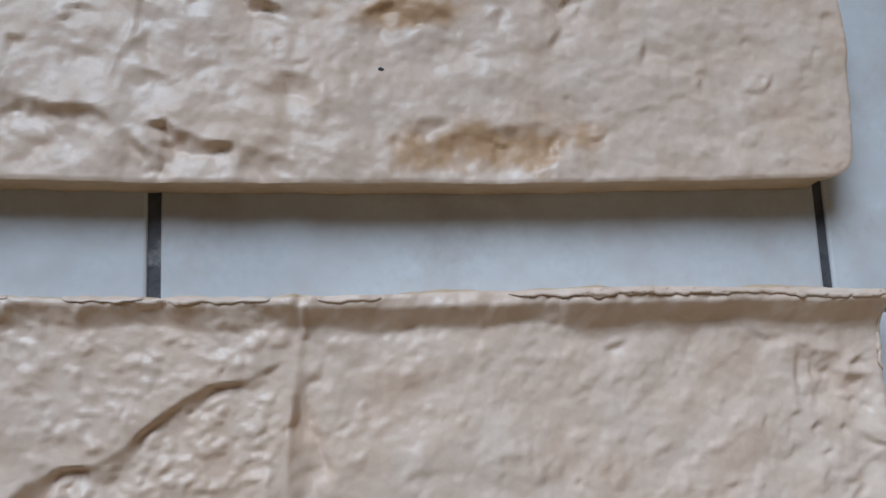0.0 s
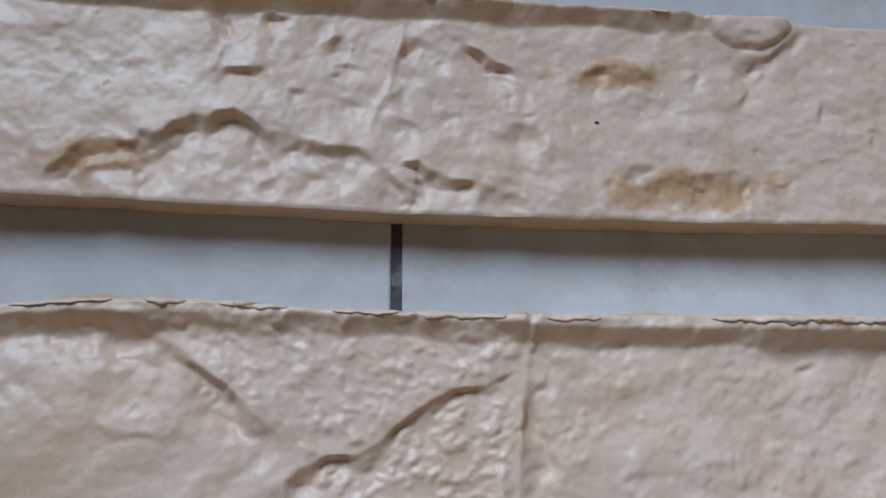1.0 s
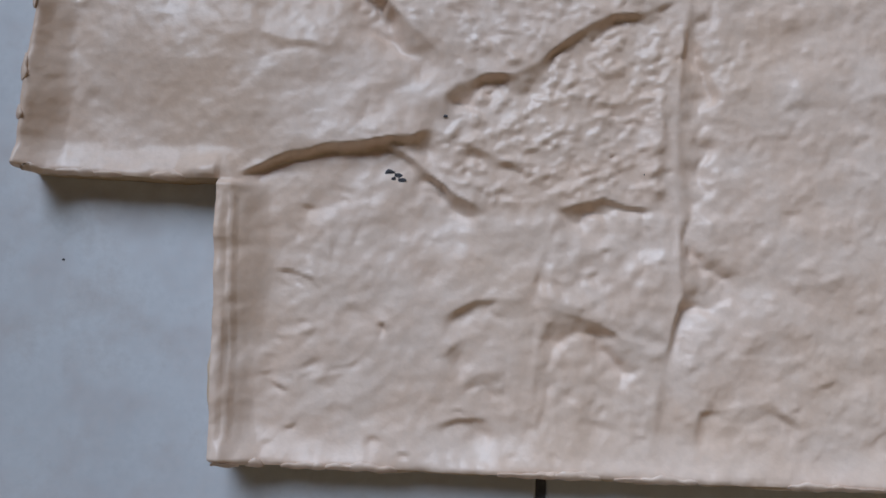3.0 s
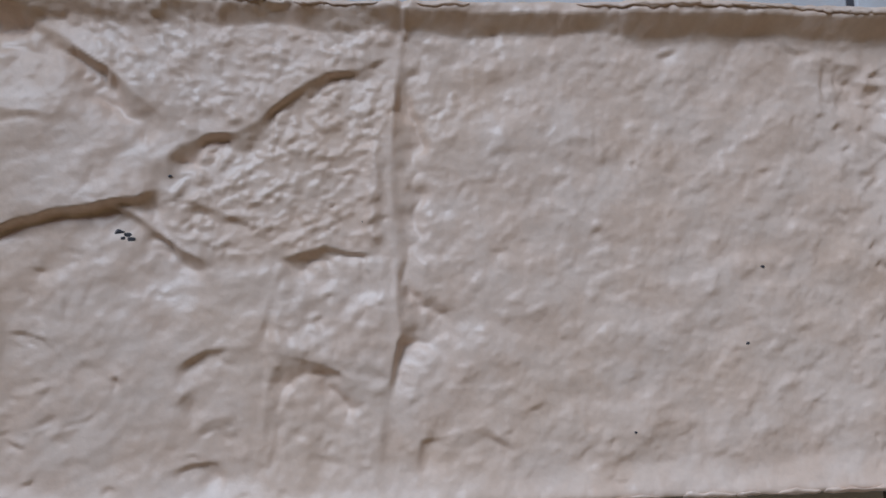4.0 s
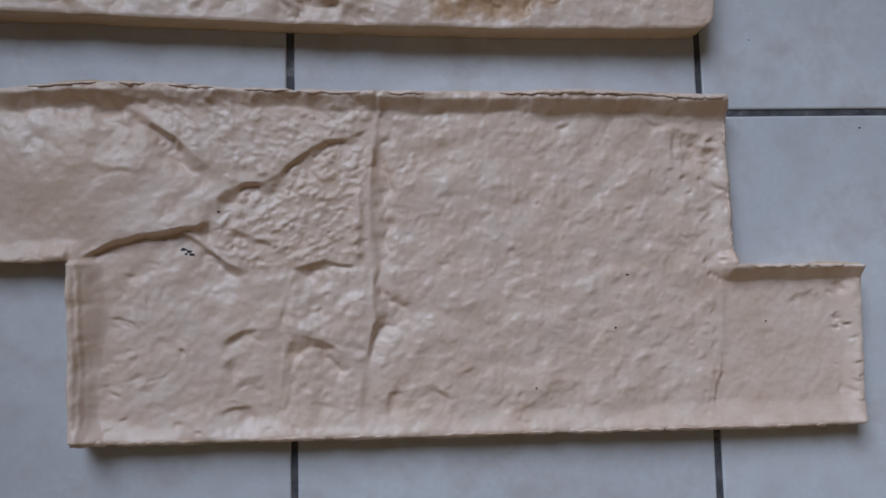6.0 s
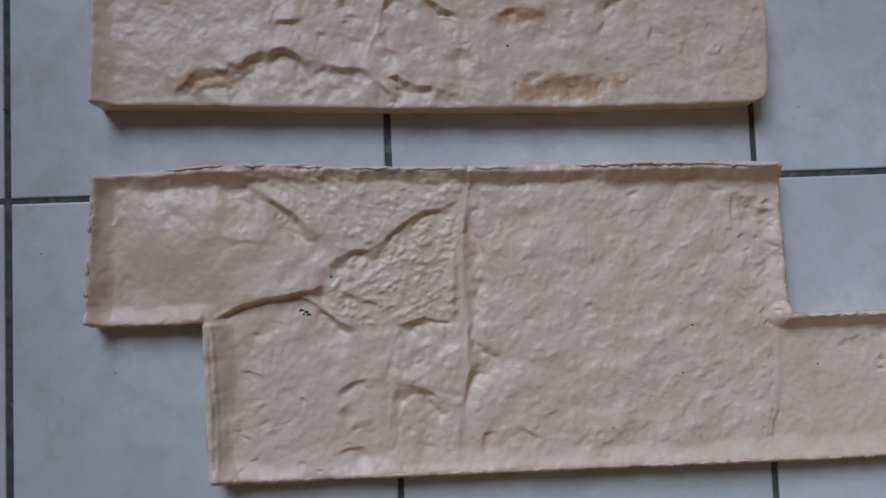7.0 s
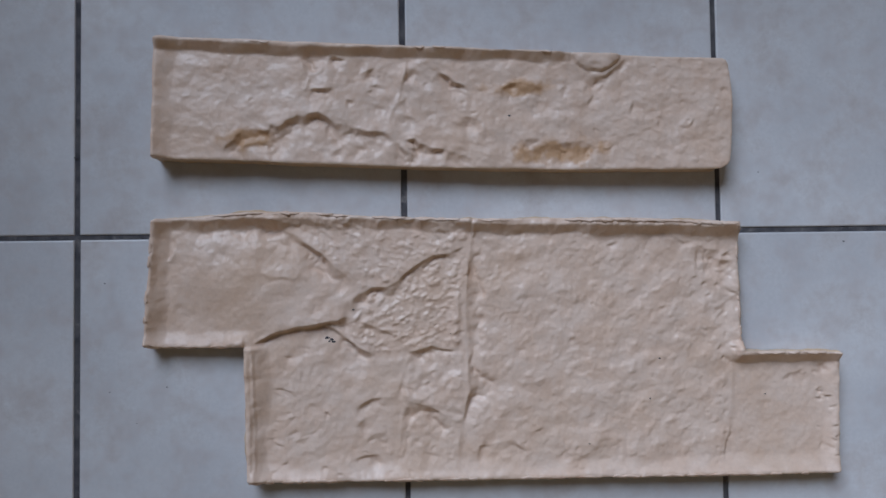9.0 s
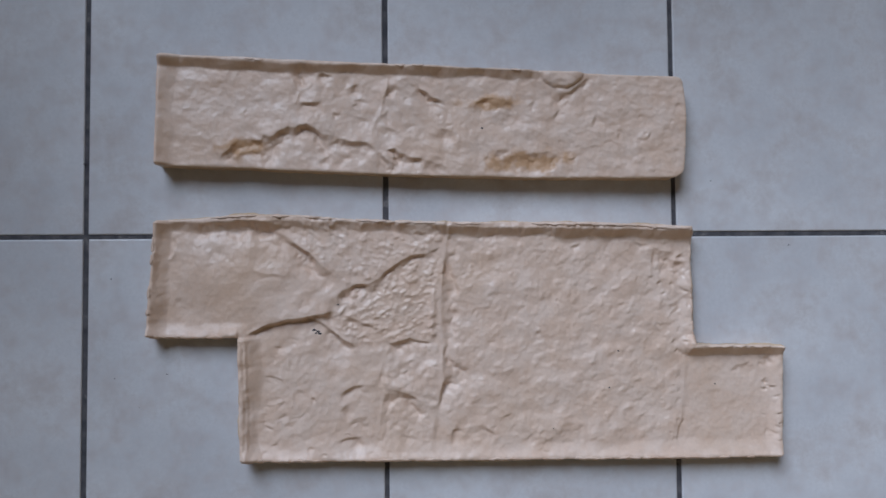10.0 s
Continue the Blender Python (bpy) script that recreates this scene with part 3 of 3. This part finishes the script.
    # far end and tab
    r.ridge([(672, -44), (671, -125), (667, -178), (657, -240)], 0.3, 2.6, 0.1)
    r.flakes([(660, -128), (676, -128), (672, -190), (652, -242), (644, -238)], 13, 9, 60, 50, 1.0, 71)
    r.flakes([(735, -136), (776, -136), (776, -240), (762, -240), (755, -165), (735, -158)], 22, 10, 20, 60, 1.6, 72)
    r.fault([(718, -156), (730, -150), (742, -149), (754, -158)], 0.9, 1.5, 6, 10, 4.1, 0.2)
    r.fault([(690, -178), (705, -174), (716, -178)], 0.6, 0.9, 6, 10, 4.1, 0.2)
    r.fault([(655, -238), (664, -205)], 0.5, 0.9, 6, 12, 5.4, 0.2)
    r.fault([(98, 8), (104, -8), (98, -30)], 0.8, 1.4, 6, 10, 5.0, 0.2)
    # fine splits and creases
    r.fault([(313, 17), (324, 16), (334, 12), (350, 14)], 0.5, 1.6, 3, 4, 1.6, 0.2)
    r.fault([(371, 13), (390, 10), (396, 5), (395, -1)], 0.6, 1.8, 3, 5, 2.2, 0.2)
    r.fault([(244, 20), (259, 19), (270, 20)], 0.4, 1.4, 3, 4, 2.0, 0.25)
    r.fault([(538, -15), (545, -13), (554, -10)], 0.6, 1.6, 5, 6, 3.0, 0.25)
    r.fault([(591, -80), (596, -79), (603, -78)], 0.4, 1.2, 3, 4, 2.0, 0.25)
    r.fault([(489, -58), (495, -60), (502, -60)], 0.5, 1.3, 5, 6, 3.0, 0.25)
    r.fault([(521, -76), (525, -71)], 0.4, 1.2, 3, 4, 2.5, 0.3)
    r.fault([(196, -154), (206, -155), (220, -159), (226, -157)], 0.8, 1.4, 6, 6, 2.6, 0.2)
    r.fault([(210, -187), (217, -185), (222, -181)], 0.9, 1.4, 6, 6, 3.0, 0.25)
    r.fault([(216, -208), (225, -206), (239, -203)], 0.9, 1.6, 6, 7, 3.0, 0.25)
    r.fault([(248, -181), (253, -179), (258, -184)], 0.6, 1.4, 5, 6, 3.0, 0.3)
    r.fault([(379, -106), (382, -103), (385, -99)], 0.3, 1.4, 3, 4, 2.0, 0.3)
    r.fault([(183, -41), (194, -41), (211, -44), (230, -46)], 0.3, 1.0, 8, 10, 4.0, 0.25)
    r.ridge([(224, -134), (226, -142), (225, -151)], 0.7, 0.8, 0.2)
    r.ridge([(214, -155), (224, -164), (226, -170)], 0.7, 0.8, 0.2)
    r.flakes(big, 70, 13, 35, 40, 0.8, 61)
    r.flakes(corner, 45, 15, -20, 25, 1.0, 62)
    r.flakes(rough, 60, 7, 20, 60, 1.0, 63)
    r.flakes(triangle, 45, 8, 10, 60, 0.8, 64)
    r.flakes(block, 10, 9, 10, 50, 0.9, 65)
    r.flakes(foot, 12, 9, 10, 50, 0.8, 66)
    r.flakes([(640, 0), (674, 0), (674, -124), (640, -124)], 16, 12, 20, 60, 1.4, 67)
    r.flakes([(185, -195), (230, -195), (230, -240), (185, -240)], 10, 14, 0, 30, 1.1, 68)
    r.flakes([(200, -145), (235, -145), (255, -215), (205, -215)], 9, 16, 0, 30, 1.0, 73)
    r.flakes(oval, 25, 14, 10, 50, 0.5, 69)
    outer = [t0, t1, t2, m2, m3, b3, b1, m1, m0, t0]
    d = to_line(x, y, outer)[0]
    r.h += (1 - smooth(3, 11, d)) * 0.5 * layers(x, y, 9, 70, 3, 0.6)
    ring = border(faces)
    r.h[ring] -= 0.8
    thing = tagged(new("rubber_stone_mould"), "wide notched cream rubber mould of several stones on tiled floor", "rubber mould", "stone texture moulds")
    regions = [
        ("smooth rounded stone face", oval), ("pitted wedge-shaped stone face", triangle), ("coarse crumbly stone face", rough),
        ("small square stone face", block), ("small low stone face", foot), ("plain smooth end tab", tab),
        ("large lumpy square stone face", big), ("smooth stone face with chipped lower edge", corner),
    ]
    verts = finish_mat(thing, r, faces, regions, 400, RUBBER, 1.3)
    return thing, verts


STRIP, strip_verts = strip_mat()
NOTCHED, notched_verts = notched_mat()


def height_at(verts, x, y):
    return verts[np.argmin(np.hypot(verts[:, 0] - x, verts[:, 1] - y)), 2]


# Dark lumps on the faces; the cluster near x 0.256 paints a hole's shade.
for seed, (thing, verts, x, y, size) in enumerate([
    (STRIP, strip_verts, 0.4410, 0.1180, 0.0017),
    (NOTCHED, notched_verts, 0.2800, -0.0770, 0.0013), (NOTCHED, notched_verts, 0.5180, -0.2170, 0.0010), (NOTCHED, notched_verts, 0.2535, -0.1052, 0.0027), (NOTCHED, notched_verts, 0.2580, -0.1068, 0.0024), (NOTCHED, notched_verts, 0.2598, -0.1094, 0.0021), (NOTCHED, notched_verts, 0.2556, -0.1086, 0.0015),
    (NOTCHED, notched_verts, 0.5820, -0.1730, 0.0018), (NOTCHED, notched_verts, 0.5930, -0.1320, 0.0015), (NOTCHED, notched_verts, 0.7040, -0.1710, 0.0013), (NOTCHED, notched_verts, 0.3790, -0.1030, 0.0013),
]):
    blotch("dark_spot", x, y, height_at(verts, x, y), size, thing, seed, "dark spot set on the mould face")


# ---------------- torn lips of thin film along the edges ----------------
def torn_lips(thing, verts, line, count, seed, long=(16, 60)):
    """Thin crumpled slivers of film along an outer edge; the casting lies on the right of the line (mm)."""
    rnd = random.Random(seed)
    near = verts[to_line(verts[:, 0] * 1000, verts[:, 1] * 1000, line)[0] < 14]
    total = sum(math.dist(a, b) for a, b in zip(line, line[1:]))
    for _ in range(count):
        length = rnd.uniform(*long)
        begin = rnd.uniform(0, max(total - length, 1))
        bm = bmesh.new()
        rows, steps = [], max(6, int(length / 1.6))
        wide, lift = rnd.uniform(1.0, 3.2), rnd.uniform(0.5, 1.5)
        p1, p2, p3 = (rnd.uniform(0, 6.3) for _ in range(3))
        for k in range(steps + 1):
            at, left = begin + length * k / steps, 0.0
            for a, b in zip(line, line[1:]):
                ln = math.dist(a, b)
                if at <= left + ln + 1e-6:
                    break
                left += ln
            u = min((at - left) / ln, 1.0)
            dx, dy = (b[0] - a[0]) / ln, (b[1] - a[1]) / ln
            px, py = a[0] + (b[0] - a[0]) * u, a[1] + (b[1] - a[1]) * u
            taper = max(math.sin(math.pi * k / steps), 0.0) ** 0.5
            wave = math.sin(at * 0.35 + p1) + 0.6 * math.sin(at * 0.9 + p2)
            inner = 0.5 + wide * taper * (0.8 + 0.25 * wave)
            outer = -0.7 - 0.7 * taper * (0.6 + 0.5 * math.sin(at * 0.5 + p3))
            ring = []
            for off, up in ((inner, 0.2 + lift * taper * (0.7 + 0.3 * wave)), (inner * 0.35, 0.5 + 0.5 * lift * taper), (outer, -0.3)):
                qx, qy = (px + dy * off) / 1000, (py - dx * off) / 1000
                z = near[np.argmin((near[:, 0] - qx) ** 2 + (near[:, 1] - qy) ** 2), 2]
                ring.append((qx, qy, z + up / 1000))
            rows.append([bm.verts.new(p) for p in ring] + [bm.verts.new((p[0], p[1], p[2] - 0.0005)) for p in reversed(ring)])
        for a, b in zip(rows, rows[1:]):
            for k in range(6):
                f = bm.faces.new((a[k], a[(k + 1) % 6], b[(k + 1) % 6], b[k]))
                f.smooth = k in (0, 1)
        bm.faces.new(rows[0][::-1])
        bm.faces.new(rows[-1])
        bmesh.ops.recalc_face_normals(bm, faces=bm.faces)
        part("torn_lip", bm, RUBBER, thing)


torn_lips(NOTCHED, notched_verts, [(120, 17.5), (176, 21.5), (215, 22), (290, 17), (404, 12.5)], 7, 1, (14, 60))
torn_lips(NOTCHED, notched_verts, [(404, 12), (470, 12), (560, 11), (640, 8), (676, 5.5)], 11, 2, (12, 80))
torn_lips(NOTCHED, notched_verts, [(680, -127), (774, -128)], 6, 3, (8, 26))
torn_lips(NOTCHED, notched_verts, [(778, -253), (676, -252), (175, -247)], 26, 4, (6, 34))
torn_lips(NOTCHED, notched_verts, [(172, -113), (73, -111)], 6, 5, (8, 22))
torn_lips(NOTCHED, notched_verts, [(73, -111), (82, 16)], 5, 6, (6, 16))
torn_lips(NOTCHED, notched_verts, [(678, 6), (679, -126)], 8, 7, (8, 22))
torn_lips(STRIP, strip_verts, [(86, 198), (233, 190), (386, 186), (500, 182)], 5, 8, (8, 24))

# ---------------- crumbs on the floor ----------------
for seed, (x, y, size) in enumerate([(0.7105, 0.0615, 0.0011), (0.8015, -0.0135, 0.0012), (0.028, -0.047, 0.0011), (0.090, -0.153, 0.0010), (0.033, -0.157, 0.0009), (0.060, -0.189, 0.0007), (-0.002, 0.082, 0.0016)]):
    tagged(blotch("dirt_crumb", x, y, 0.0002, size, None, 40 + seed), "tiny dark crumb lying on the tile floor", "crumb", "crumbs on the floor")

# ---------------- floor tiles ----------------
PITCH, JOINT, CHAMFER = 0.333, 0.0056, 0.0012


def tile_mesh():
    bm = bmesh.new()
    half = (PITCH - JOINT) / 2
    rings = [(half, -0.007), (half, -CHAMFER), (half - CHAMFER * 0.4, -CHAMFER * 0.35), (half - CHAMFER * 1.3, 0.0)]
    loops = [[bm.verts.new((sx * h, sy * h, z)) for sx, sy in ((-1, -1), (1, -1), (1, 1), (-1, 1))] for h, z in rings]
    for a, b in zip(loops, loops[1:]):
        for k in range(4):
            bm.faces.new((a[k], a[(k + 1) % 4], b[(k + 1) % 4], b[k]))
    bm.faces.new(loops[-1])
    me = bpy.data.meshes.new("tile")
    bm.to_mesh(me)
    bm.free()
    me.materials.append(TILE)
    return me


tile_data = tile_mesh()
rnd = random.Random(8)
for ix in range(-2, 6):
    for iy in range(-4, 3):
        ob = new("tile", tile_data)
        ob.parent = floor
        ob.matrix_basis = pose((ix + 0.5) * PITCH + rnd.uniform(-0.0004, 0.0004), (iy + 0.5) * PITCH + rnd.uniform(-0.0004, 0.0004), rnd.uniform(-0.0002, 0.0002))
